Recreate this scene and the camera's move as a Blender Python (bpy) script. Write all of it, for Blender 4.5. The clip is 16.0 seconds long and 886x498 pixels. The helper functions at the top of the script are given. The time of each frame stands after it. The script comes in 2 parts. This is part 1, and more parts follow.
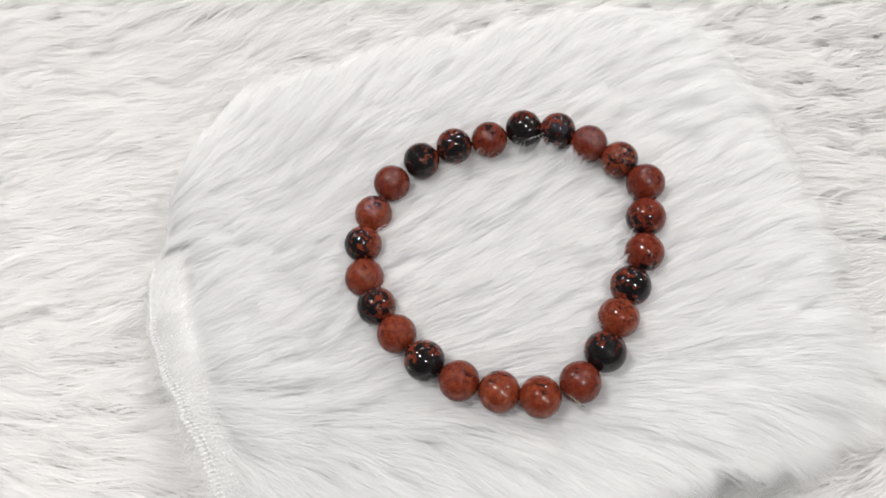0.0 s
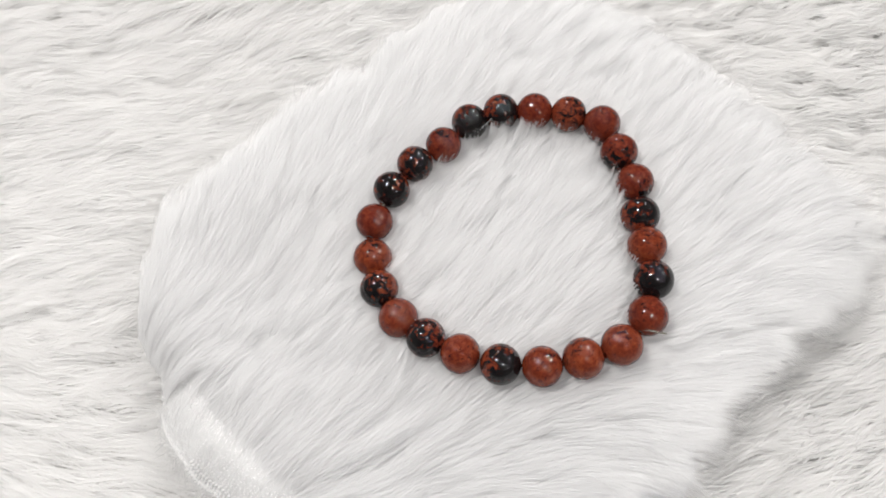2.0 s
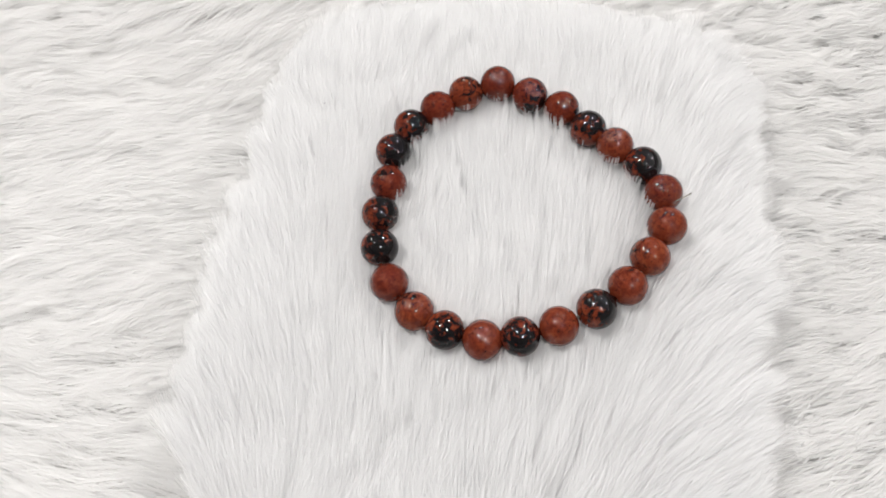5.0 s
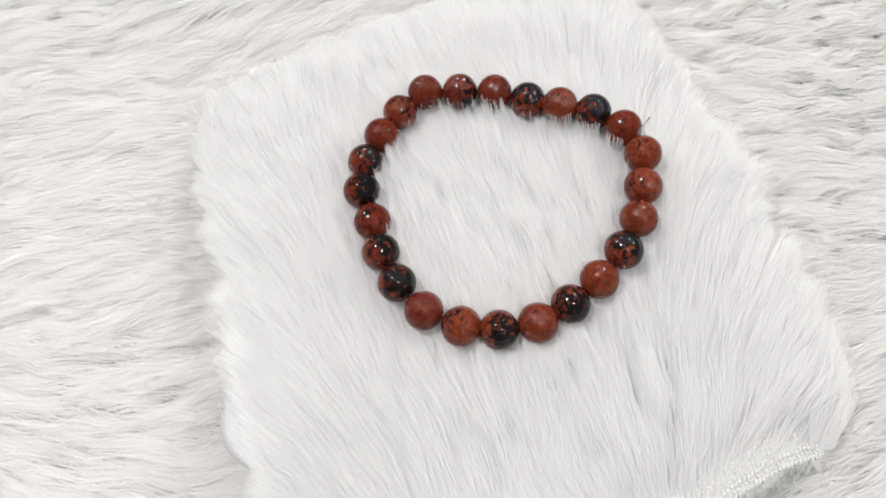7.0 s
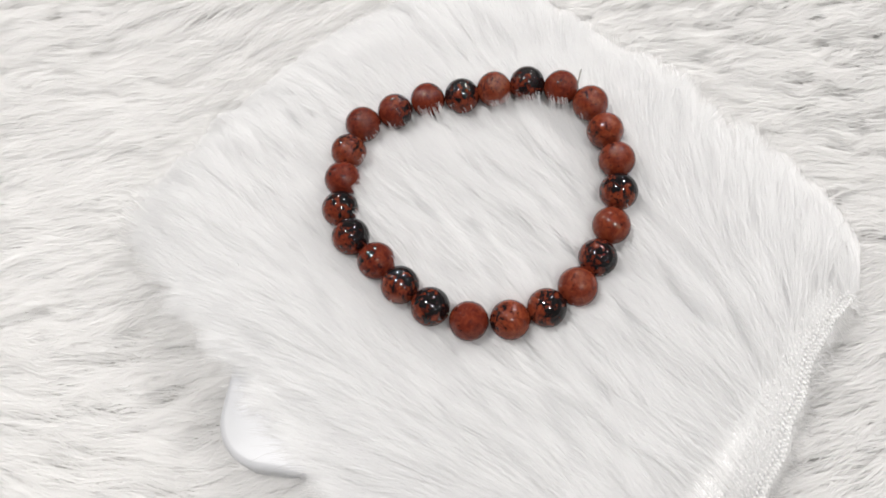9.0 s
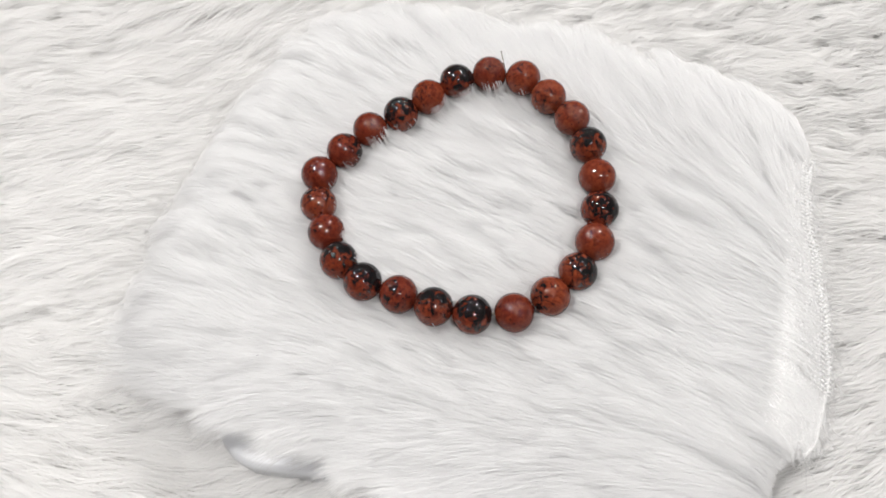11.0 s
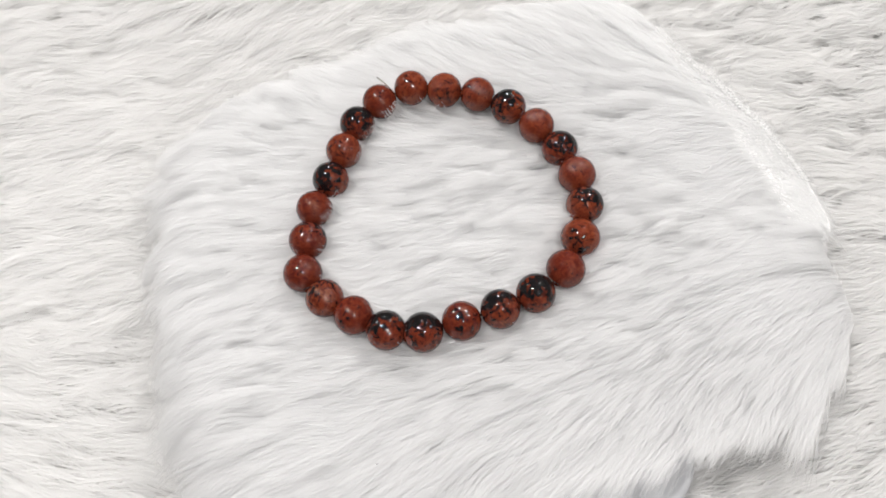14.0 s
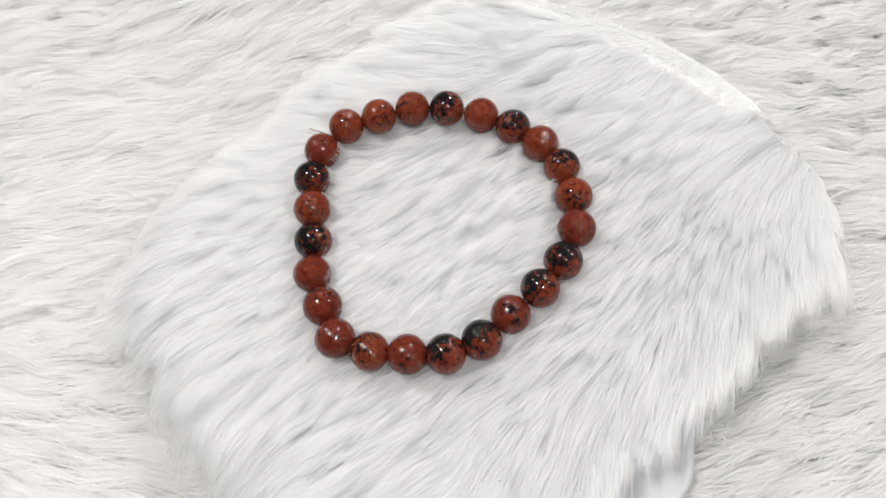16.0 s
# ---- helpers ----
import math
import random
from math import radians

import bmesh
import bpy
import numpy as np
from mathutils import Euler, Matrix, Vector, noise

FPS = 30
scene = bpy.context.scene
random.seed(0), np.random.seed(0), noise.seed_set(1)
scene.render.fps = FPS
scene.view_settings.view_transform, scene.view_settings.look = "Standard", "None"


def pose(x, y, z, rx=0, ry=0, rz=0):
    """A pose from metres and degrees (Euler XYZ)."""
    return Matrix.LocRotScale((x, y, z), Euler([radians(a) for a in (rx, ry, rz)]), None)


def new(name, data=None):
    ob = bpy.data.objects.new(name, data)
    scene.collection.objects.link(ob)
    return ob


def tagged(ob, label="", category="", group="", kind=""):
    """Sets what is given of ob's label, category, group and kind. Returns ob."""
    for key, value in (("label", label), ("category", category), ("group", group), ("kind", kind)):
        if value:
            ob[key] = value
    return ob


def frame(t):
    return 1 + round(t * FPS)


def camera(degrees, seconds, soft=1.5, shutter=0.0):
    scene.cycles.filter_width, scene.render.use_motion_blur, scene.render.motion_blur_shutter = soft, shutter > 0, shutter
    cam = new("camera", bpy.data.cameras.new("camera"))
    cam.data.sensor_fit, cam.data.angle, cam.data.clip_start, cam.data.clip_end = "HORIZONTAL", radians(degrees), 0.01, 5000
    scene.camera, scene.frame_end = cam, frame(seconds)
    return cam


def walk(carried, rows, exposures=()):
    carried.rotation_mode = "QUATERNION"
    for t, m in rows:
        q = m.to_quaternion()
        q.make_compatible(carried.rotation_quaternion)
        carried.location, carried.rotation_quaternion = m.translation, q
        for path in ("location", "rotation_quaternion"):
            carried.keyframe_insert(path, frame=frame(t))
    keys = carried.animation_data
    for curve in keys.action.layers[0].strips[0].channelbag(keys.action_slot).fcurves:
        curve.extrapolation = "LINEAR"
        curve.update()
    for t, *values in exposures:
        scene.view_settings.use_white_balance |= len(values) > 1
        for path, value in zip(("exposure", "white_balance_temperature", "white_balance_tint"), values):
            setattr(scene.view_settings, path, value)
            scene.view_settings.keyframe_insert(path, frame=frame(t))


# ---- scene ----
cam = camera(58.75, 16.0, soft=1.8)

# Camera: held still above the turntable, looking steeply down
STAND = pose(-0.007666, -0.083132, 0.149402, 27.913) @ pose(0, 0, 0, 0, 0, -13.443)
walk(cam, [(0.0, STAND), (16.0, STAND)], exposures=[(0.0, 0.11), (16.0, 0.11)])

# The turn of the platter and of all that lies on it: seconds and degrees about the upright axis
TURN = [(0.0, 0.0), (1.5, 20.43), (3.5, 48.04), (4.2, 57.6), (6.3, 85.4), (7.0, 94.58), (9.0, 120.0),
        (11.3, 148.4), (12.5, 163.95), (13.5, 176.68), (14.5, 189.44), (16.0, 209.01)]

# ---------------------------------------------------------------- light
world = bpy.data.worlds.new("room_air")
scene.world = world
world.use_nodes = True
world.node_tree.nodes["Background"].inputs[0].default_value = (1.0, 1.0, 1.0, 1)
world.node_tree.nodes["Background"].inputs[1].default_value = 0.02

CEILING = 2.2
LAMPS = [(-1.66, 2.03, 0.7), (-0.67, 0.37, 1.0), (1.70, 1.52, 1.1), (0.24, 2.97, 0.9), (2.73, 0.29, 0.8),
         (0.51, -1.05, 0.75), (1.72, -2.65, 0.5), (4.0, -1.95, 0.5), (2.65, 4.3, 0.5)]
LAMP_POWER = 32.5
for lx, ly, share in LAMPS:
    data = bpy.data.lights.new("downlight", "AREA")
    data.shape, data.size = "DISK", 0.20
    data.energy = LAMP_POWER * share
    data.color = (1.0, 0.977, 0.962)
    ob = new("downlight", data)
    ob.matrix_world = pose(lx, ly, CEILING - 0.012)


# ---------------------------------------------------------------- materials
def material(name):
    m = bpy.data.materials.new(name)
    m.use_nodes = True
    nt = m.node_tree
    nt.nodes.clear()
    out = nt.nodes.new("ShaderNodeOutputMaterial")
    return m, nt, out


def node(nt, kind, **values):
    n = nt.nodes.new(kind)
    for key, value in values.items():
        key = key.replace("_", " ")
        n.inputs[key].default_value = value
    return n


def ramp(nt, fac, stops):
    n = nt.nodes.new("ShaderNodeValToRGB")
    e = n.color_ramp.elements
    while len(e) < len(stops):
        e.new(0.5)
    for i, (p, c) in enumerate(stops):
        e[i].position, e[i].color = p, (*c, 1)
    nt.links.new(fac, n.inputs[0])
    return n.outputs[0]


def maths(nt, op, a, b=None, c=None):
    n = nt.nodes.new("ShaderNodeMath")
    n.operation = op
    for i, v in enumerate((a, b, c)):
        if v is None:
            continue
        if isinstance(v, (int, float)):
            n.inputs[i].default_value = v
        else:
            nt.links.new(v, n.inputs[i])
    return n.outputs[0]


def fur_material(name, tone_a, tone_b, through_share, clear_share):
    """White acrylic pile: matt, a little light passes through each hair, and the tone wanders a little."""
    m, nt, out = material(name)
    geo = nt.nodes.new("ShaderNodeNewGeometry")
    co = nt.nodes.new("ShaderNodeTexCoord")
    patch = node(nt, "ShaderNodeTexNoise", Scale=45.0, Detail=3.0)
    nt.links.new(co.outputs["Object"], patch.inputs["Vector"])
    wander = maths(nt, "MULTIPLY_ADD", geo.outputs["Random Per Island"], 0.5, maths(nt, "MULTIPLY", patch.outputs["Fac"], 0.5))
    col = ramp(nt, wander, [(0.2, tone_a), (0.8, tone_b)])
    body = node(nt, "ShaderNodeBsdfPrincipled", Roughness=0.42)
    body.inputs["Specular IOR Level"].default_value = 0.5
    nt.links.new(col, body.inputs["Base Color"])
    glow = nt.nodes.new("ShaderNodeBsdfTranslucent")
    nt.links.new(col, glow.inputs["Color"])
    mix = nt.nodes.new("ShaderNodeMixShader")
    mix.inputs[0].default_value = through_share
    nt.links.new(body.outputs[0], mix.inputs[1])
    nt.links.new(glow.outputs[0], mix.inputs[2])
    clear = nt.nodes.new("ShaderNodeBsdfTransparent")
    thin = nt.nodes.new("ShaderNodeMixShader")
    thin.inputs[0].default_value = clear_share
    nt.links.new(mix.outputs[0], thin.inputs[1])
    nt.links.new(clear.outputs[0], thin.inputs[2])
    nt.links.new(thin.outputs[0], out.inputs[0])
    return m


def stone_material():
    """Polished red-brown volcanic glass with black clouds; the object's colour says where and how much black."""
    m, nt, out = material("mahogany_obsidian")
    co = nt.nodes.new("ShaderNodeTexCoord")
    info = nt.nodes.new("ShaderNodeObjectInfo")
    shift = nt.nodes.new("ShaderNodeVectorMath")
    shift.operation = "MULTIPLY_ADD"
    many = nt.nodes.new("ShaderNodeCombineXYZ")
    for i, k in enumerate((37.0, 53.0, 71.0)):
        nt.links.new(maths(nt, "MULTIPLY", info.outputs["Random"], k), many.inputs[i])
    nt.links.new(co.outputs["Object"], shift.inputs[0])
    shift.inputs[1].default_value = (250, 250, 250)
    nt.links.new(many.outputs[0], shift.inputs[2])

    def noise_at(scale, detail, rough, warp=0.0):
        n = node(nt, "ShaderNodeTexNoise", Scale=scale, Detail=detail, Roughness=rough, Distortion=warp)
        nt.links.new(shift.outputs[0], n.inputs["Vector"])
        return n.outputs["Fac"]

    # side of the bead on which the black lies
    side = nt.nodes.new("ShaderNodeVectorMath")
    side.operation = "MULTIPLY_ADD"
    nt.links.new(info.outputs["Color"], side.inputs[0])
    side.inputs[1].default_value, side.inputs[2].default_value = (2, 2, 2), (-1, -1, -1)
    unit = nt.nodes.new("ShaderNodeVectorMath")
    unit.operation = "NORMALIZE"
    nt.links.new(co.outputs["Object"], unit.inputs[0])
    dot = nt.nodes.new("ShaderNodeVectorMath")
    dot.operation = "DOT_PRODUCT"
    nt.links.new(side.outputs[0], dot.inputs[0])
    nt.links.new(unit.outputs[0], dot.inputs[1])
    cover = info.outputs["Alpha"]
    cloud = maths(nt, "MULTIPLY_ADD", dot.outputs["Value"], 0.165, noise_at(2.7, 5.0, 0.62, 0.5))
    edge = maths(nt, "SUBTRACT", 0.748, maths(nt, "MULTIPLY", cover, 0.50))
    black = maths(nt, "MULTIPLY", maths(nt, "SUBTRACT", cloud, edge), 9.0)
    specks = maths(nt, "MULTIPLY", maths(nt, "SUBTRACT", noise_at(5.2, 3.0, 0.6, 0.4), maths(nt, "SUBTRACT", 0.655, maths(nt, "MULTIPLY", cover, 0.14))), 14.0)
    dark = maths(nt, "MAXIMUM", black, specks)
    clamp = nt.nodes.new("ShaderNodeClamp")
    nt.links.new(dark, clamp.inputs[0])
    red = ramp(nt, noise_at(3.2, 6.0, 0.65, 0.8), [(0.3, (0.080, 0.0135, 0.008)), (0.5, (0.155, 0.028, 0.0125)), (0.72, (0.235, 0.053, 0.021))])
    mix = nt.nodes.new("ShaderNodeMix")
    mix.data_type = "RGBA"
    nt.links.new(clamp.outputs[0], mix.inputs[0])
    hue = nt.nodes.new("ShaderNodeHueSaturation")
    nt.links.new(red, hue.inputs["Color"])
    nt.links.new(maths(nt, "MULTIPLY_ADD", info.outputs["Random"], 0.28, 0.74), hue.inputs["Value"])
    nt.links.new(maths(nt, "MULTIPLY_ADD", info.outputs["Random"], 0.006, 0.496), hue.inputs["Hue"])
    nt.links.new(hue.outputs[0], mix.inputs[6])
    mix.inputs[7].default_value = (0.006, 0.0055, 0.006, 1)
    body = node(nt, "ShaderNodeBsdfPrincipled", Roughness=0.055, IOR=1.42)
    nt.links.new(mix.outputs[2], body.inputs["Base Color"])
    scratch = node(nt, "ShaderNodeBump", Strength=0.015, Distance=0.0002)
    nt.links.new(noise_at(5.0, 3.0, 0.5), scratch.inputs["Height"])
    nt.links.new(scratch.outputs[0], body.inputs["Normal"])
    nt.links.new(body.outputs[0], out.inputs[0])
    return m


def plain_material(name, tone_a, tone_b, scale, rough, bump=0.0, bump_scale=400.0, metal=0.0):
    m, nt, out = material(name)
    co = nt.nodes.new("ShaderNodeTexCoord")
    n = node(nt, "ShaderNodeTexNoise", Scale=scale, Detail=5.0)
    nt.links.new(co.outputs["Object"], n.inputs["Vector"])
    body = node(nt, "ShaderNodeBsdfPrincipled", Roughness=rough, Metallic=metal)
    nt.links.new(ramp(nt, n.outputs["Fac"], [(0.3, tone_a), (0.7, tone_b)]), body.inputs["Base Color"])
    if bump:
        g = node(nt, "ShaderNodeTexNoise", Scale=bump_scale, Detail=4.0)
        nt.links.new(co.outputs["Object"], g.inputs["Vector"])
        b = node(nt, "ShaderNodeBump", Strength=bump, Distance=0.0005)
        nt.links.new(g.outputs["Fac"], b.inputs["Height"])
        nt.links.new(b.outputs[0], body.inputs["Normal"])
    nt.links.new(body.outputs[0], out.inputs[0])
    return m


def cord_material():
    m, nt, out = material("clear_elastic")
    body = node(nt, "ShaderNodeBsdfPrincipled", Roughness=0.15, IOR=1.45)
    body.inputs["Base Color"].default_value = (0.50, 0.48, 0.40, 1)
    body.inputs["Transmission Weight"].default_value = 0.75
    nt.links.new(body.outputs[0], out.inputs[0])
    return m


RUG_FUR = fur_material("rug_fur", (0.915, 0.910, 0.902), (0.955, 0.952, 0.946), 0.5, 0.34)
MAT_FUR = fur_material("mat_fur", (0.957, 0.957, 0.958), (0.986, 0.986, 0.987), 0.55, 0.54)
STONE = stone_material()
CORD = cord_material()
KNIT = plain_material("knit_backing", (0.66, 0.657, 0.65), (0.73, 0.73, 0.725), 300.0, 0.85, 0.4, 1500.0)
RUG_BACK = plain_material("rug_backing", (0.36, 0.355, 0.345), (0.46, 0.455, 0.445), 300.0, 0.9, 0.4, 1500.0)
PLASTIC = plain_material("white_plastic", (0.53, 0.537, 0.555), (0.56, 0.567, 0.585), 30.0, 0.38, 0.03, 900.0)
PAINT = plain_material("wall_paint", (0.34, 0.335, 0.33), (0.40, 0.395, 0.39), 1.5, 0.8, 0.1, 120.0)
FLOORING = plain_material("floor_tile", (0.22, 0.21, 0.20), (0.30, 0.29, 0.28), 2.0, 0.45, 0.1, 60.0)
LINT = plain_material("dark_lint", (0.05, 0.045, 0.04), (0.12, 0.11, 0.10), 900.0, 0.9)


# ---------------------------------------------------------------- helpers
def part(name, bm, mat, parent=None, label="", smooth=True):
    me = bpy.data.meshes.new(name)
    bm.to_mesh(me)
    bm.free()
    me.materials.append(mat)
    if smooth:
        me.polygons.foreach_set("use_smooth", [True] * len(me.polygons))
    ob = new(name, me)
    ob.parent = parent
    return tagged(ob, label)


def box(bm, x0, y0, z0, x1, y1, z1):
    made = bmesh.ops.create_cube(bm, size=1.0)["verts"]
    for v in made:
        v.co = Vector((x0 + (v.co.x + 0.5) * (x1 - x0), y0 + (v.co.y + 0.5) * (y1 - y0), z0 + (v.co.z + 0.5) * (z1 - z0)))
    return made


def lathe(profile, steps=128):
    """A turned body from (radius, height) pairs, closed at the axis."""
    bm = bmesh.new()
    rings = []
    for r, z in profile:
        if r < 1e-7:
            rings.append([bm.verts.new((0, 0, z))])
        else:
            rings.append([bm.verts.new((r * math.cos(2 * math.pi * i / steps), r * math.sin(2 * math.pi * i / steps), z)) for i in range(steps)])
    for a, b in zip(rings, rings[1:]):
        for i in range(steps):
            j = (i + 1) % steps
            ring = [a[i % len(a)], a[j % len(a)], b[j % len(b)], b[i % len(b)]]
            face = list(dict.fromkeys(ring))
            bm.faces.new(face)
    bmesh.ops.recalc_face_normals(bm, faces=bm.faces)
    return bm


def tube(points, radius, sides=6):
    """A round cord along points."""
    bm = bmesh.new()
    rings = []
    for i, p in enumerate(points):
        a, b = points[max(i - 1, 0)], points[min(i + 1, len(points) - 1)]
        way = (Vector(b) - Vector(a)).normalized()
        u = way.orthogonal().normalized()
        w = way.cross(u)
        rings.append([bm.verts.new(Vector(p) + radius * (math.cos(2 * math.pi * k / sides) * u + math.sin(2 * math.pi * k / sides) * w)) for k in range(sides)])
    for a, b in zip(rings, rings[1:]):
        # match the start of the next ring to this one
        shift = min(range(sides), key=lambda s: (b[s].co - a[0].co).length)
        for k in range(sides):
            bm.faces.new((a[k], a[(k + 1) % sides], b[(k + 1 + shift) % sides], b[(k + shift) % sides]))
    bm.faces.new(rings[0])
    bm.faces.new(rings[-1])
    bmesh.ops.recalc_face_normals(bm, faces=bm.faces)
    return bm


def wander(x, y, cell, seed):
    """Smooth noise between -1 and 1 over the plane."""
    table = np.random.default_rng(seed).uniform(-1, 1, (64, 64))
    u, v = np.asarray(x) / cell + 1000.0, np.asarray(y) / cell + 1000.0
    i, j = np.floor(u).astype(int), np.floor(v).astype(int)
    fu, fv = u - i, v - j
    fu, fv = fu * fu * (3 - 2 * fu), fv * fv * (3 - 2 * fv)
    g = lambda a, b: table[a % 64, b % 64]
    return (g(i, j) * (1 - fu) + g(i + 1, j) * fu) * (1 - fv) + (g(i, j + 1) * (1 - fu) + g(i + 1, j + 1) * fu) * fv


def smoothstep(v, a, b):
    t = np.clip((v - a) / (b - a), 0, 1)
    return t * t * (3 - 2 * t)


def clumps(x, y, cell, seed):
    """The middle and the number of the tuft to which each root belongs."""
    rng = np.random.default_rng(seed)
    jx, jy = rng.uniform(0.05, 0.95, (2, 256, 256))
    i, j = np.floor(x / cell).astype(int), np.floor(y / cell).astype(int)
    best = np.full(len(x), 1e9)
    cx, cy, cid = np.zeros(len(x)), np.zeros(len(x)), np.zeros(len(x), int)
    for a in (-1, 0, 1):
        for b in (-1, 0, 1):
            p, q = (i + a) % 256, (j + b) % 256
            mx, my = (i + a + jx[p, q]) * cell, (j + b + jy[p, q]) * cell
            d = (mx - x) ** 2 + (my - y) ** 2
            nearer = d < best
            best = np.where(nearer, d, best)
            cx, cy, cid = np.where(nearer, mx, cx), np.where(nearer, my, cy), np.where(nearer, p * 256 + q, cid)
    return cx, cy, cid


def ribbon_mesh(name, pts, width, side):
    """Tapered hairs: pts (n, 4, 3) from root to tip, side (n, 3) across each hair."""
    n = len(pts)
    w = width[:, None, None] * side[:, None, :] * np.array([1.0, 0.95, 0.62])[None, :, None] * 0.5
    left, right = pts[:, :3] - w, pts[:, :3] + w
    verts = np.concatenate([np.stack([left, right], 2).reshape(n, 6, 3), pts[:, 3:]], 1).reshape(-1, 3)
    base = np.arange(n)[:, None] * 7
    loops = (base + np.array([0, 1, 3, 2, 2, 3, 5, 4, 4, 5, 6])[None]).ravel()
    starts = (np.arange(n)[:, None] * 11 + np.array([0, 4, 8])[None]).ravel()
    me = bpy.data.meshes.new(name)
    me.vertices.add(len(verts))
    me.vertices.foreach_set("co", verts.astype(np.float32).ravel())
    me.loops.add(len(loops))
    me.loops.foreach_set("vertex_index", loops.astype(np.int32))
    me.polygons.add(n * 3)
    me.polygons.foreach_set("loop_start", starts.astype(np.int32))
    me.polygons.foreach_set("use_smooth", np.ones(n * 3, bool))
    me.update(calc_edges=True)
    return me


def hairs(x, y, theta, length, rise0, rise1, pull, cell, seed, ground, stray, short):
    """Bent hairs, gathered into tufts. ground(x, y) is the height of the cloth; all in metres."""
    rng = np.random.default_rng(seed)
    n = len(x)
    cx, cy, cid = clumps(x, y, cell, seed + 1)
    tuft = np.random.default_rng(seed + 2).uniform(-1, 1, (3, 65536))[:, cid]
    theta = theta + 1.6 * stray * tuft[0] + rng.normal(0, stray, n)
    length = length * (1 + 0.16 * tuft[1]) * rng.uniform(0.72, 1.08, n)
    under = rng.uniform(0, 1, n) < short
    length = np.where(under, length * rng.uniform(0.5, 0.75, n), length)
    pull = np.where(under, 0.0, pull)
    lift = 1 + 0.17 * tuft[2] + rng.normal(0, 0.12, n)
    s = np.array([0.0, 0.34, 0.70, 1.0])
    px, py, h = [x], [y], [np.zeros(n)]
    for k in range(3):
        mid = (s[k] + s[k + 1]) / 2
        e = np.clip((rise0 * (1 - mid) + rise1 * mid) * lift, -0.6, 1.4)
        step = length * (s[k + 1] - s[k])
        bend = theta + 0.25 * (mid - 0.5) * tuft[1]
        px.append(px[-1] + step * np.cos(e) * np.cos(bend))
        py.append(py[-1] + step * np.cos(e) * np.sin(bend))
        h.append(h[-1] + step * np.sin(e))
    px, py, h = np.stack(px, 1), np.stack(py, 1), np.stack(h, 1)
    draw = pull[:, None] * s[None] ** 1.1
    px += (cx - x)[:, None] * draw
    py += (cy - y)[:, None] * draw
    roll = rng.uniform(-0.55, 0.55, n)
    side = np.stack([-np.sin(theta) * np.cos(roll), np.cos(theta) * np.cos(roll), np.sin(roll)], 1)
    return np.stack([px, py, ground(px, py) + h], 2), side, rng


# ---------------------------------------------------------------- the room
RUG_BASE = -0.028
FLOOR = RUG_BASE - 0.003
X0, X1, Y0, Y1 = -3.0, 5.2, -3.8, 5.6
bm = bmesh.new()
box(bm, X0, Y0, FLOOR - 0.1, X1, Y1, FLOOR)
tagged(part("floor", bm, FLOORING, smooth=False), "pale stone floor of the room under the fur rug", "floor", kind="structure")
bm = bmesh.new()
box(bm, X0, Y0, CEILING, X1, Y1, CEILING + 0.1)
tagged(part("ceiling", bm, PAINT, smooth=False), "plain light grey ceiling with small downlights", "ceiling", kind="structure")
for name, b in (("wall_north", (X0, Y1, X1, Y1 + 0.12)), ("wall_south", (X0, Y0 - 0.12, X1, Y0)),
                ("wall_east", (X1, Y0, X1 + 0.12, Y1)), ("wall_west", (X0 - 0.12, Y0, X0, Y1))):
    bm = bmesh.new()
    box(bm, b[0], b[1], FLOOR, b[2], b[3], CEILING)
    tagged(part(name, bm, PAINT, smooth=False), "plain light grey painted room wall", "wall", kind="structure")


# ---------------------------------------------------------------- the fur rug
def rug_ground(x, y):
    return RUG_BASE + 0.0022 * wander(x, y, 0.045, 11) + 0.0008 * wander(x, y, 0.016, 12)


def rug_flow(x, y):
    """Which way the rug's hair lies."""
    a = 27 * smoothstep(y, 0.02, 0.13) - 34 * smoothstep(-y, -0.02, 0.03) * smoothstep(-x, 0.05, 0.10)
    a = a + 12 * smoothstep(x, 0.05, 0.12) + 14 * wander(x, y, 0.05, 13) + 9 * wander(x, y, 0.018, 14)
    return np.radians(180 + a)


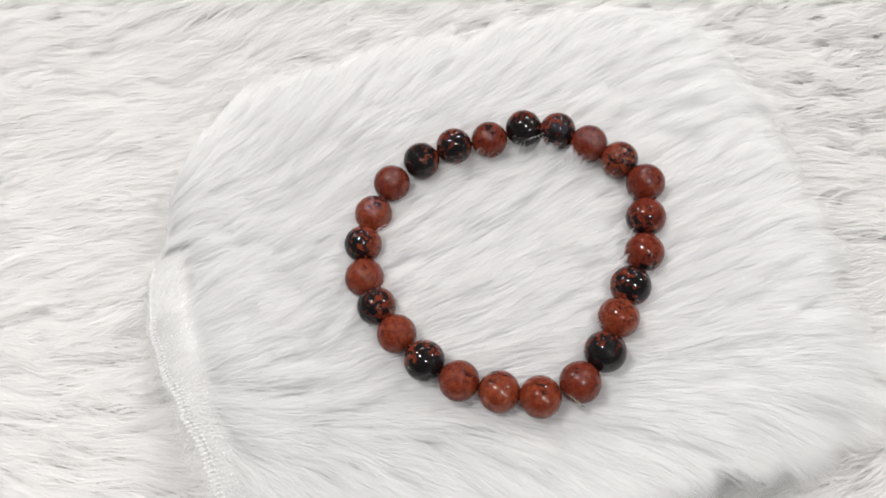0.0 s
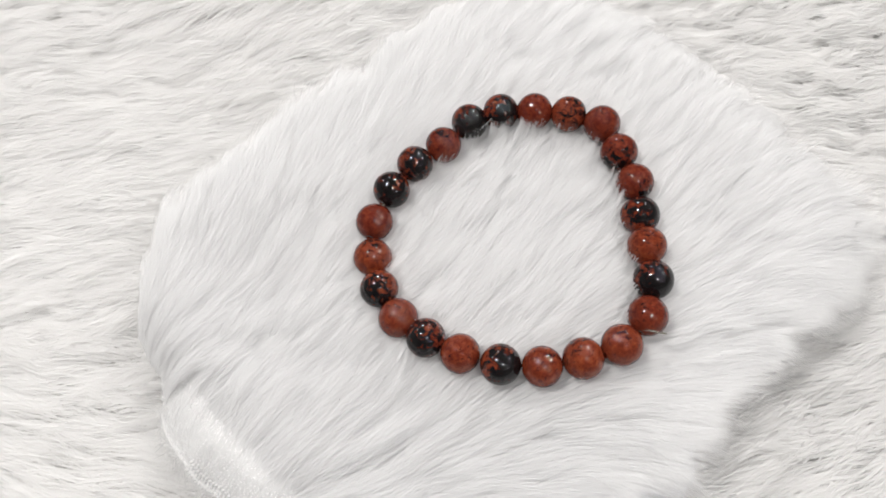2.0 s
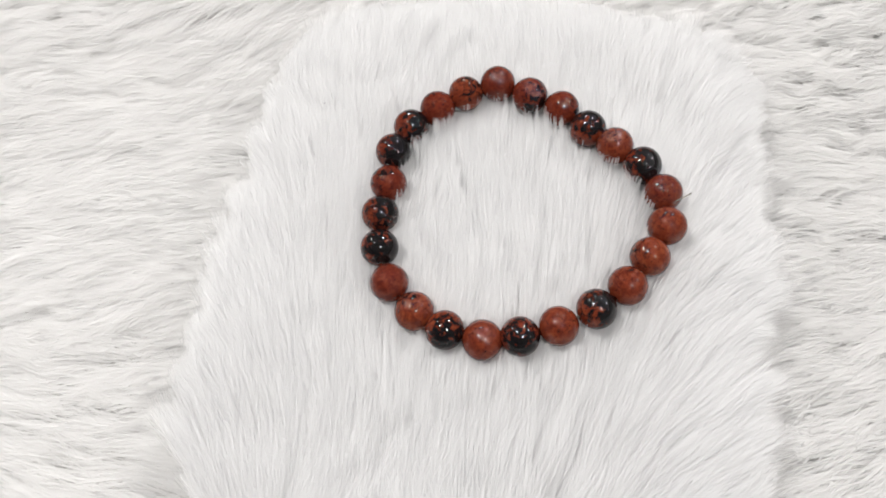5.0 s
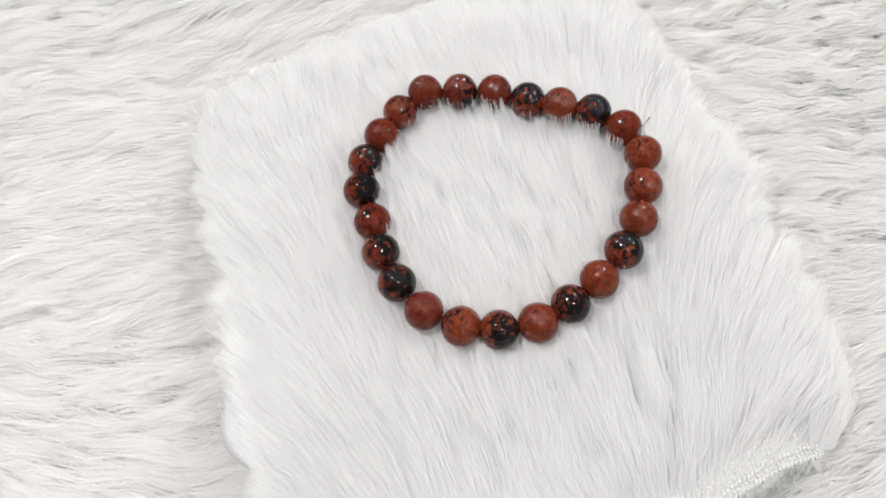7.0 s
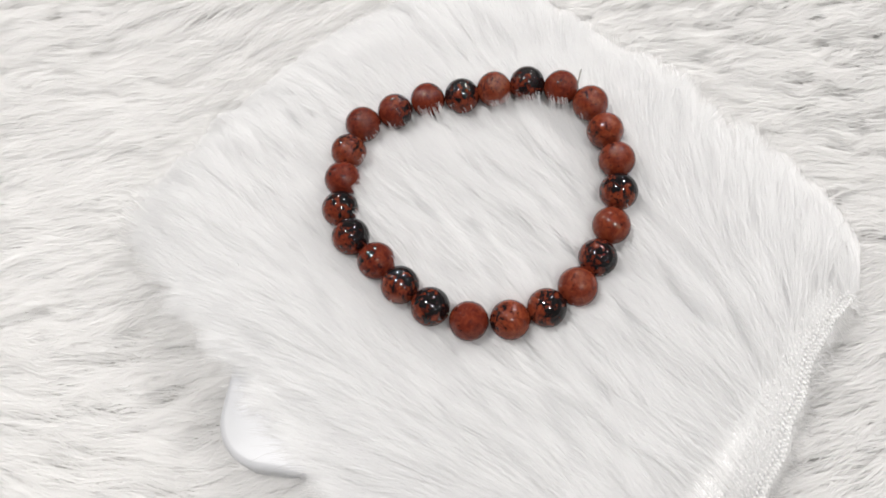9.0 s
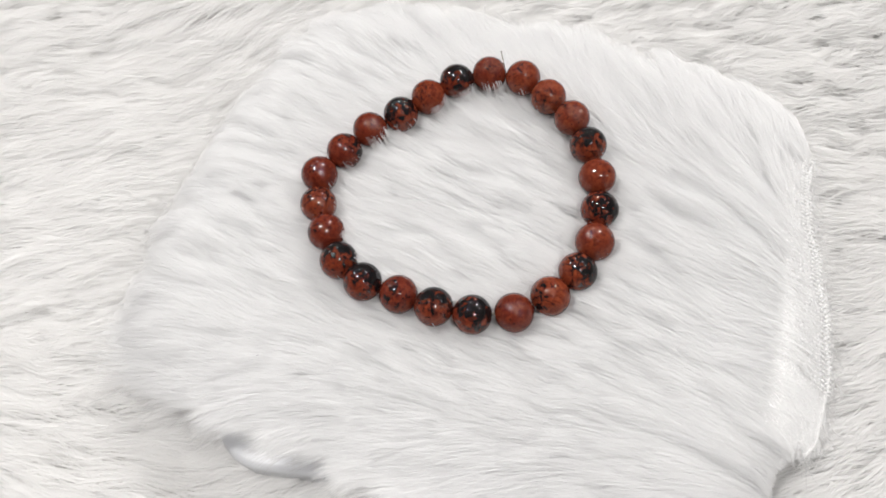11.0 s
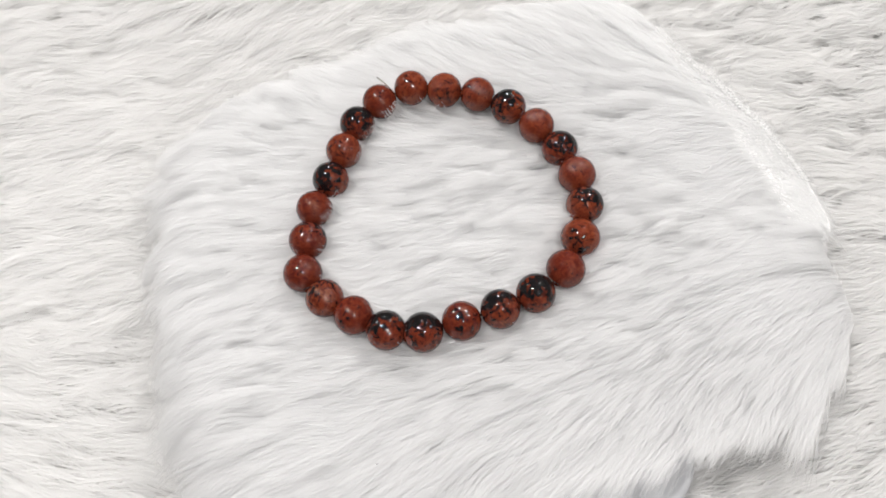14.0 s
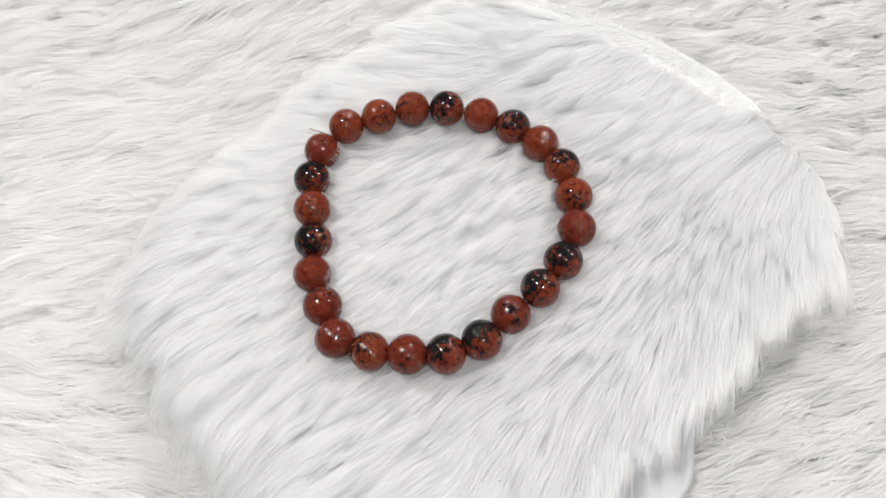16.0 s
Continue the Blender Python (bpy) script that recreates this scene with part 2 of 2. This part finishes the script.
def build_rug():
    rug = tagged(new("fur_rug"), "shaggy white faux fur rug with wavy tufts lying on the floor", "rug")
    bm = bmesh.new()
    bmesh.ops.create_grid(bm, x_segments=90, y_segments=90, size=0.5)
    for v in bm.verts:
        v.co.z = float(rug_ground(v.co.x, v.co.y)) - 0.0004
    part("backing", bm, RUG_BACK, rug)
    rng = np.random.default_rng(21)
    near = rng.uniform((-0.165, -0.095), (0.16, 0.19), (330000, 2))
    # leave out what lies under the turntable, where nothing can be seen
    near = near[np.hypot(near[:, 0], near[:, 1]) > 0.046]
    # and what lies outside the stretch of rug that is looked at
    keep = (near[:, 1] < 0.115 + 0.30 * (0.11 - near[:, 0])) & (near[:, 1] > -0.055 - 0.22 * (near[:, 0] + 0.135) - 0.02)
    near = near[keep]
    far = rng.uniform(-0.5, 0.5, (30000, 2))
    outside = (far[:, 0] < -0.165) | (far[:, 0] > 0.16) | (far[:, 1] < -0.095) | (far[:, 1] > 0.19)
    far = far[outside]
    for pile, wide, name in ((near, 0.00030, "fur"), (far, 0.0012, "outer_fur")):
        x, y = pile[:, 0], pile[:, 1]
        # towards the front left corner, thinner matted pile also stands in for dimmer light
        matted_shade = smoothstep(-y, -0.06, 0.02) * smoothstep(-x, 0.03, 0.08) + 0.5 * smoothstep(x, 0.075, 0.12)
        thin = np.clip(0.02 + 0.50 * matted_shade + (0.06 + 0.36 * matted_shade) * wander(x, y, 0.006, 15), 0, 0.82)
        kept = rng.uniform(0, 1, len(x)) > thin
        x, y, matted_shade = x[kept], y[kept], matted_shade[kept]
        pts, side, r = hairs(x, y, rug_flow(x, y), 0.0165 * (1 - 0.12 * matted_shade), 0.85 - 0.12 * matted_shade, -0.08, 0.38 + 0.44 * matted_shade, 0.0047, 31, rug_ground, 0.18, 0.16)
        me = ribbon_mesh(name, pts, wide * r.uniform(0.6, 1.25, len(x)), side)
        me.materials.append(RUG_FUR)
        ob = new(name, me)
        ob.parent = rug
        tagged(ob, "long white acrylic hair in wavy tufts", kind="stuff")
    return rug


# ---------------------------------------------------------------- the turntable
PLATTER_TOP, BOX_TOP = -0.0110, -0.0170


def build_turntable():
    """A flat box with rounded corners, and a round platter that turns on it."""
    table = tagged(new("turntable"), "flat white plastic turntable with rounded corners standing in the rug", "turntable")
    half, corner = 0.0513, 0.012
    outline = []
    for k, (sx, sy) in enumerate(((1, 1), (-1, 1), (-1, -1), (1, -1))):
        for i in range(17):
            a = math.pi / 2 * (k + i / 16)
            outline.append((sx * (half - corner), sy * (half - corner), math.cos(a), math.sin(a)))
    bm = bmesh.new()
    rings = []
    # (inset of the outline, height): straight wall, soft rim, then a shallow tray
    for inset, z in ((0.0012, RUG_BASE), (0.0, RUG_BASE + 0.0012), (0.0, BOX_TOP - 0.0012), (0.0003, BOX_TOP - 0.0005), (0.0009, BOX_TOP),
                     (0.0017, BOX_TOP + 0.0001), (0.0075, BOX_TOP + 0.0001)):
        r = corner - inset
        rings.append([bm.verts.new((x + r * c, y + r * n, z)) for x, y, c, n in outline])
    for a, b in zip(rings, rings[1:]):
        for i in range(len(a)):
            j = (i + 1) % len(a)
            bm.faces.new((a[i], a[j], b[j], b[i]))
    bm.faces.new(rings[0])
    bm.faces.new(rings[-1])
    bmesh.ops.recalc_face_normals(bm, faces=bm.faces)
    box_part = part("housing", bm, PLASTIC, table)
    box_part.matrix_basis = pose(-0.0028, -0.00185, 0, 0, 0, -20)
    platter = part("platter", lathe([(0, BOX_TOP - 0.0003), (0.020, BOX_TOP - 0.0003), (0.020, PLATTER_TOP - 0.0040), (0.0440, PLATTER_TOP - 0.0040), (0.0450, PLATTER_TOP - 0.0030),
                                     (0.0450, PLATTER_TOP - 0.0008), (0.0442, PLATTER_TOP), (0, PLATTER_TOP)], 96), PLASTIC, table, "round white platter that turns")
    return platter


# ---------------------------------------------------------------- the fur mat on the turntable
MX0, MX1, MY = -0.083, 0.066, 0.056
BEADS = [(16.68, 21.11, 0.76), (23.88, 18.34, 0.62), (29.63, 13.06, 0.67), (34.83, 7.21, 0.38), (38.31, 0.02, 0.40), (35.84, -7.88, 0.06),
         (32.94, -15.61, -0.30), (27.91, -22.12, -0.45), (23.31, -28.43, 0.27), (18.61, -34.72, 0.46), (12.16, -39.47, 0.27), (3.95, -40.58, 0.62),
         (-3.48, -37.54, 0.17), (-10.62, -33.51, 0.24), (-16.45, -27.73, 0.15), (-20.96, -20.62, -0.16), (-24.02, -13.17, -0.58), (-25.51, -5.66, -1.22),
         (-24.46, 2.30, -0.97), (-20.99, 9.43, -1.35), (-15.49, 15.82, -0.63), (-7.75, 19.49, 0.01), (0.26, 20.91, 0.57), (8.49, 20.78, 0.02)]
RADIUS = 0.00418


def mat_left(y):
    """The cut edge at which the selvage shows; it runs a little aslant."""
    return -0.0655 - 0.0150 * smoothstep(y, -0.045, 0.008) + 0.0060 * smoothstep(y, 0.014, 0.026) + 0.0006 * wander(y, 0 * y, 0.006, 46)


def mat_ground(x, y):
    """The mat lies flat on the platter and sags past its rim."""
    r = np.hypot(x, y)
    over = np.maximum(r - 0.060, 0)
    out_x = np.maximum(np.maximum(x - MX1, -0.068 - x), 0)
    out_y = np.maximum(np.abs(y) - MY, 0)
    z = PLATTER_TOP + 0.0018 - 14.0 * over ** 2 - 22.0 * (out_x ** 2 + out_y ** 2)
    z = z + (0.0007 + 0.0005 * wander(x, y, 0.022, 41)) * smoothstep(0.062 - r, 0, 0.02)
    return np.maximum(z, RUG_BASE + 0.006)


def mat_flow(x, y):
    flare = 42 * smoothstep(np.abs(y), 0.022, 0.056) * np.sign(y) * (1 - 0.45 * smoothstep(x, 0.0, 0.06))
    flare = flare + 14 * smoothstep(-x, 0.030, 0.064) * smoothstep(y, 0.000, 0.034)
    return np.radians(flare + 13 * wander(x, y, 0.035, 43) + 8 * wander(x, y, 0.013, 44) - 4)


def rounded(x, y, grow=0.0, corner=0.014):
    """Whether a spot lies on the mat, a rectangle with rounded corners and an uneven edge."""
    mx, hx = (MX0 + MX1) / 2, (MX1 - MX0) / 2
    dx = np.maximum(np.abs(x - mx) - (hx + grow - corner), 0)
    dy = np.maximum(np.abs(y) - (MY + grow - corner), 0)
    trimmed = (y < 0.0545 + grow + 0.0025 * smoothstep(x, -0.02, 0.02)) & (y - x < 0.112 + grow + 0.002 * wander(x, y, 0.010, 47))
    return trimmed & (np.hypot(dx, dy) < corner + 0.0016 * wander(x, y, 0.012, 45)) & (x > mat_left(y) - grow)


def on_cloth(p):
    """The cloth ends a little inside the hair, but for the open edge."""
    hemmed = -0.050 < p.y < 0.0175 and mat_left(p.y) + 0.0006 < p.x < -0.055
    return hemmed or rounded(p.x, p.y, -0.003)


def build_mat():
    mat = tagged(new("fur_mat"), "rectangular white faux fur mat lying on the turntable", "fur mat")
    bm = bmesh.new()
    nx, ny = 142, 112
    grid = [[bm.verts.new((0, 0, 0)) for _ in range(ny + 1)] for _ in range(nx + 1)]
    for i, row in enumerate(grid):
        for j, v in enumerate(row):
            x, y = MX0 + (MX1 - MX0) * i / nx, -MY + 2 * MY * j / ny
            v.co = (x, y, float(mat_ground(x, y)))
    for i in range(nx):
        for j in range(ny):
            bm.faces.new((grid[i][j], grid[i + 1][j], grid[i + 1][j + 1], grid[i][j + 1]))
    gone = [f for f in bm.faces if not on_cloth(f.calc_center_median())]
    bmesh.ops.delete(bm, geom=gone, context="FACES")
    skin = bmesh.ops.extrude_face_region(bm, geom=bm.faces[:])["geom"]
    for v in skin:
        if isinstance(v, bmesh.types.BMVert):
            v.co.z -= 0.0011
    bmesh.ops.recalc_face_normals(bm, faces=bm.faces)
    part("backing", bm, KNIT, mat, "white knitted backing cloth")

    rng = np.random.default_rng(51)
    spots = rng.uniform((MX0, -MY), (MX1, MY), (310000, 2))
    spots = spots[rounded(spots[:, 0], spots[:, 1], -0.0008)]
    x, y = spots[:, 0], spots[:, 1]
    # the hair thins out along the selvage
    inward = x - mat_left(y) + 0.0012 * wander(x, y, 0.005, 52)
    bare = (rng.uniform(0, 1, len(x)) > smoothstep(inward, 0.0045 + 0.004 * smoothstep(y, -0.03, -0.005), 0.0095 + 0.005 * smoothstep(y, -0.03, -0.005)) + 0.03) & (y < 0.019) & (y > -0.048)
    x, y = x[~bare], y[~bare]
    edge = smoothstep(np.maximum(np.abs(x) - 0.045, np.abs(y) - 0.035), 0.0, 0.02)
    lay = mat_flow(x, y)
    # locks: broad streaks in which the hair stands a little higher or lies flatter
    lock = wander(x * np.cos(lay) + y * np.sin(lay), 3.2 * (y * np.cos(lay) - x * np.sin(lay)), 0.012, 58)
    fringe = rng.uniform(0, 1, len(x)) < 0.85 * smoothstep(edge, 0.25, 0.85)
    sets = []
    for pick, cell, pull, stray, seed in ((~fringe, 0.0030, 0.14, 0.08, 53), (fringe, 0.0056, 0.62, 0.13, 63)):
        e, k = edge[pick], lock[pick]
        # one corner of the pile is clipped shorter
        clipped = np.exp(-((x[pick] - 0.0023) ** 2 + (y[pick] - 0.0611) ** 2) / 0.013 ** 2)
        long = 0.0135 * (1 + 0.24 * e) * (1 + 0.08 * k) * (1 - 0.42 * clipped)
        sets.append(hairs(x[pick], y[pick], lay[pick], long, (1.02 - 0.34 * e) * (1 + 0.10 * k), 0.04 - 0.26 * e, pull + 0.15 * e, cell, seed, mat_ground, stray, 0.40 * (1 - 0.6 * e)))
    pts, side, r = np.concatenate([q[0] for q in sets]), np.concatenate([q[1] for q in sets]), sets[0][2]
    x, y = pts[:, 0, 0], pts[:, 0, 1]
    # the beads press the hair down; where it leans against them, some of it climbs over their flanks
    way = pts[:, 3, :2] - pts[:, 0, :2]
    way /= np.linalg.norm(way, axis=1, keepdims=True) + 1e-9
    inner = (np.hypot(x - 0.004, y + 0.009) < 0.031) & (x > -0.004)
    reach = np.where(inner, 0.00345 + 0.0005 * wander(x, y, 0.004, 54), 0.0040)[:, None] + r.uniform(0, 0.0005, (len(x), 1))
    tufted = wander(x, y, 0.0055, 57) > 0.05
    stray = (r.uniform(0, 1, len(x)) < np.where(inner & tufted, 0.8, 0.02))[:, None]
    flat = np.array([(bx / 1000, by / 1000, bz / 1000) for bx, by, bz in BEADS])
    for k in range(len(flat)):
        ox, oy = pts[:, :, 0] - flat[k, 0], pts[:, :, 1] - flat[k, 1]
        d = np.hypot(ox, oy)
        inside = d < RADIUS * 0.99
        dome = np.sqrt(np.maximum(RADIUS ** 2 - d ** 2, 0))
        climbs = stray & (ox * way[:, :1] + oy * way[:, 1:] < 0) & (d > reach)
        low = np.minimum(pts[:, :, 2], flat[k, 2] - dome - 0.0002)
        high = np.maximum(pts[:, :, 2], flat[k, 2] + dome * 0.9 + 0.00015)
        pts[:, :, 2] = np.where(inside, np.where(climbs, high, low), pts[:, :, 2])
    # the cord and the bead shoulders hold the hair down between neighbouring beads
    for k in range(len(flat)):
        mid = (flat[k] + flat[(k + 1) % len(flat)]) / 2
        inside = np.hypot(pts[:, :, 0] - mid[0], pts[:, :, 1] - mid[1]) < 0.0024
        pts[:, :, 2] = np.where(inside, np.minimum(pts[:, :, 2], mid[2] - 0.0021), pts[:, :, 2])
    me = ribbon_mesh("fur", pts, 0.00021 * r.uniform(0.6, 1.25, len(x)), side)
    me.materials.append(MAT_FUR)
    pile = new("fur", me)
    pile.parent = mat
    tagged(pile, "soft glossy white acrylic hair", kind="stuff")

    # loose fuzz along the open edge
    fy = rng.uniform(-0.052, 0.019, 5200)
    fx = mat_left(fy) + rng.uniform(-0.0005, 0.010, 5200)
    fp, fside, fr = hairs(fx, fy, rng.uniform(-math.pi, math.pi, 5200), 0.0052, 0.5, -0.2, 0.1 + 0 * fx, 0.003, 56, mat_ground, 0.3, 0.3)
    me = ribbon_mesh("fuzz", fp, 0.00016 * fr.uniform(0.6, 1.25, 5200), fside)
    me.materials.append(MAT_FUR)
    fuzz = new("fuzz", me)
    fuzz.parent = mat
    tagged(fuzz, "loose white fuzz along the cut edge", kind="stuff")

    # the knitted selvage: a soft hem along the cut edge, with rows of stitches beside it
    hem = []
    for i in range(49):
        y = -0.0515 + 0.0695 * i / 48
        x = float(mat_left(np.float64(y))) + 0.0010
        hem.append((x, y, float(mat_ground(x, y)) - 0.0002))
    bm = tube(hem, 0.0007, 10)
    roll = part("selvage", bm, KNIT, mat, "soft white knitted hem")
    bm = bmesh.new()
    for i in range(58):
        y = -0.0505 + 0.0545 * i / 57
        for j in range(9):
            x = float(mat_left(np.float64(y))) + 0.0004 + 0.00095 * j + random.uniform(-1, 1) * 0.0001
            if x < -0.084:
                continue
            z = float(mat_ground(x, y)) + (0.0007 if j < 3 else 0.0003)
            m = Matrix.Translation((x, y + random.uniform(-1, 1) * 0.0001, z)) @ pose(0, 0, 0, random.uniform(-9, 9), 0, 28 if j % 2 else -28) @ Matrix.Diagonal((0.00056, 0.00031, 0.00032, 1))
            bmesh.ops.create_icosphere(bm, subdivisions=1, radius=1.0, matrix=m)
    tagged(part("stitches", bm, KNIT, roll, "rows of small white knit stitches"), kind="stuff")
    return mat


# ---------------------------------------------------------------- the bracelet
# where the black lies on each bead (across, up, as seen from above the front) and how much of it there is
BLACK = [(0.0, -0.6, 0.62), (0.0, -0.7, 0.55), (0.3, 0.6, 0.12), (0.4, -0.2, 0.34), (0.0, 0.3, 0.10), (-0.5, -0.8, 0.36),
         (0.0, -0.9, 0.24), (0.5, 0.3, 0.55), (0.2, 0.6, 0.16), (0.0, -0.7, 0.72), (0.3, 0.5, 0.12), (0.2, 0.7, 0.10),
         (-0.2, 0.9, 0.16), (0.6, 0.5, 0.13), (0.3, -0.5, 0.64), (0.5, -0.8, 0.14), (-0.6, -0.2, 0.54), (0.1, 0.5, 0.10),
         (-0.8, -0.3, 0.52), (0.3, 0.9, 0.26), (0.7, 0.6, 0.07), (-0.3, -0.3, 0.56), (0.1, -0.3, 0.50), (-0.1, 0.8, 0.22)]
ACROSS, UP, BACK = Vector((0.9726, -0.2054, -0.1088)), Vector((0.2325, 0.8594, 0.4553)), Vector((0.0, -0.4681, 0.8837))


def bead_mesh():
    """A polished ball, drilled through along x, with a small chamfer at the hole."""
    hole = 0.0006
    a0 = math.asin(hole / RADIUS)
    profile = [(hole * 0.98, RADIUS * 0.80)]
    steps = 26
    for i in range(steps + 1):
        a = a0 + (math.pi - 2 * a0) * i / steps
        profile.append((RADIUS * math.sin(a), RADIUS * math.cos(a)))
    profile.append((hole * 0.98, -RADIUS * 0.80))
    bm = lathe(profile, 40)
    bmesh.ops.rotate(bm, verts=bm.verts, cent=(0, 0, 0), matrix=Matrix.Rotation(radians(90), 3, "Y"))
    me = bpy.data.meshes.new("bead")
    bm.to_mesh(me)
    bm.free()
    me.materials.append(STONE)
    me.polygons.foreach_set("use_smooth", [True] * len(me.polygons))
    return me


def build_bracelet():
    bracelet = tagged(new("bracelet"), "round bracelet of polished red-brown and black obsidian beads on clear elastic", "bracelet")
    me = bead_mesh()
    spots = [Vector(p) / 1000 for p in BEADS]
    for i, p in enumerate(spots):
        way = spots[(i + 1) % 24] - spots[i - 1]
        ob = new("bead", me)
        ob.parent = bracelet
        turn = math.degrees(math.atan2(way.y, way.x))
        m = pose(*p, 0, 0, turn)
        size = 1.0 + random.uniform(-0.015, 0.02)
        ob.matrix_basis = m @ Matrix.Diagonal((size * 0.985, size, size, 1))
        bx, by, cover = BLACK[i]
        way = bx * ACROSS + by * UP + math.sqrt(max(0.05, 1 - bx * bx - by * by)) * BACK
        inner = m.to_3x3().inverted() @ way.normalized()
        ob.color = (*(inner * 0.5 + Vector((0.5, 0.5, 0.5))), cover)
        tagged(ob, "mostly black polished obsidian bead" if cover > 0.5 else "mottled red and black polished obsidian bead" if cover > 0.2 else "red-brown polished obsidian bead")
    loop = []
    for i in range(24):
        for k in range(4):
            loop.append(spots[i].lerp(spots[(i + 1) % 24], k / 4))
    loop.append(spots[0])
    part("cord", tube(loop, 0.0004), CORD, bracelet, "clear elastic cord")
    a, b = spots[10].lerp(spots[11], 0.5), Vector((0.0112, -0.0450, 0.0032))
    end = [a.lerp(b, k / 5) + Vector((0, 0, 0.0005 * math.sin(k * 0.9))) for k in range(6)]
    part("cord_end", tube(end, 0.00016), CORD, bracelet, "cut end of the clear elastic sticking out between two beads")
    return bracelet


LINT_SPOTS = [(0.0086, 0.0278, -0.0032, 0.00022), (0.0323, 0.0430, -0.0040, 0.00016), (-0.0452, -0.0108, -0.0034, 0.00018)]


def build_lint(x, y, z, size):
    bm = bmesh.new()
    bmesh.ops.create_icosphere(bm, subdivisions=2, radius=size)
    for v in bm.verts:
        v.co *= 1 + 0.45 * noise.noise(v.co * 4000 + Vector((x, y, z)) * 900)
        v.co.x *= 1.6
        v.co += Vector((x, y, z))
    return tagged(part("lint", bm, LINT), "tiny dark speck of lint caught in the fur mat", "lint", "lint on the mat")


# ---------------------------------------------------------------- build
build_rug()
platter = build_turntable()
fur_mat = build_mat()
bracelet = build_bracelet()
specks = [build_lint(*spot) for spot in LINT_SPOTS]


def motions():
    rows = [(t, pose(0, 0, 0, 0, 0, a)) for t, a in TURN]
    for thing in (platter, fur_mat, bracelet, *specks):
        walk(thing, rows)


motions()
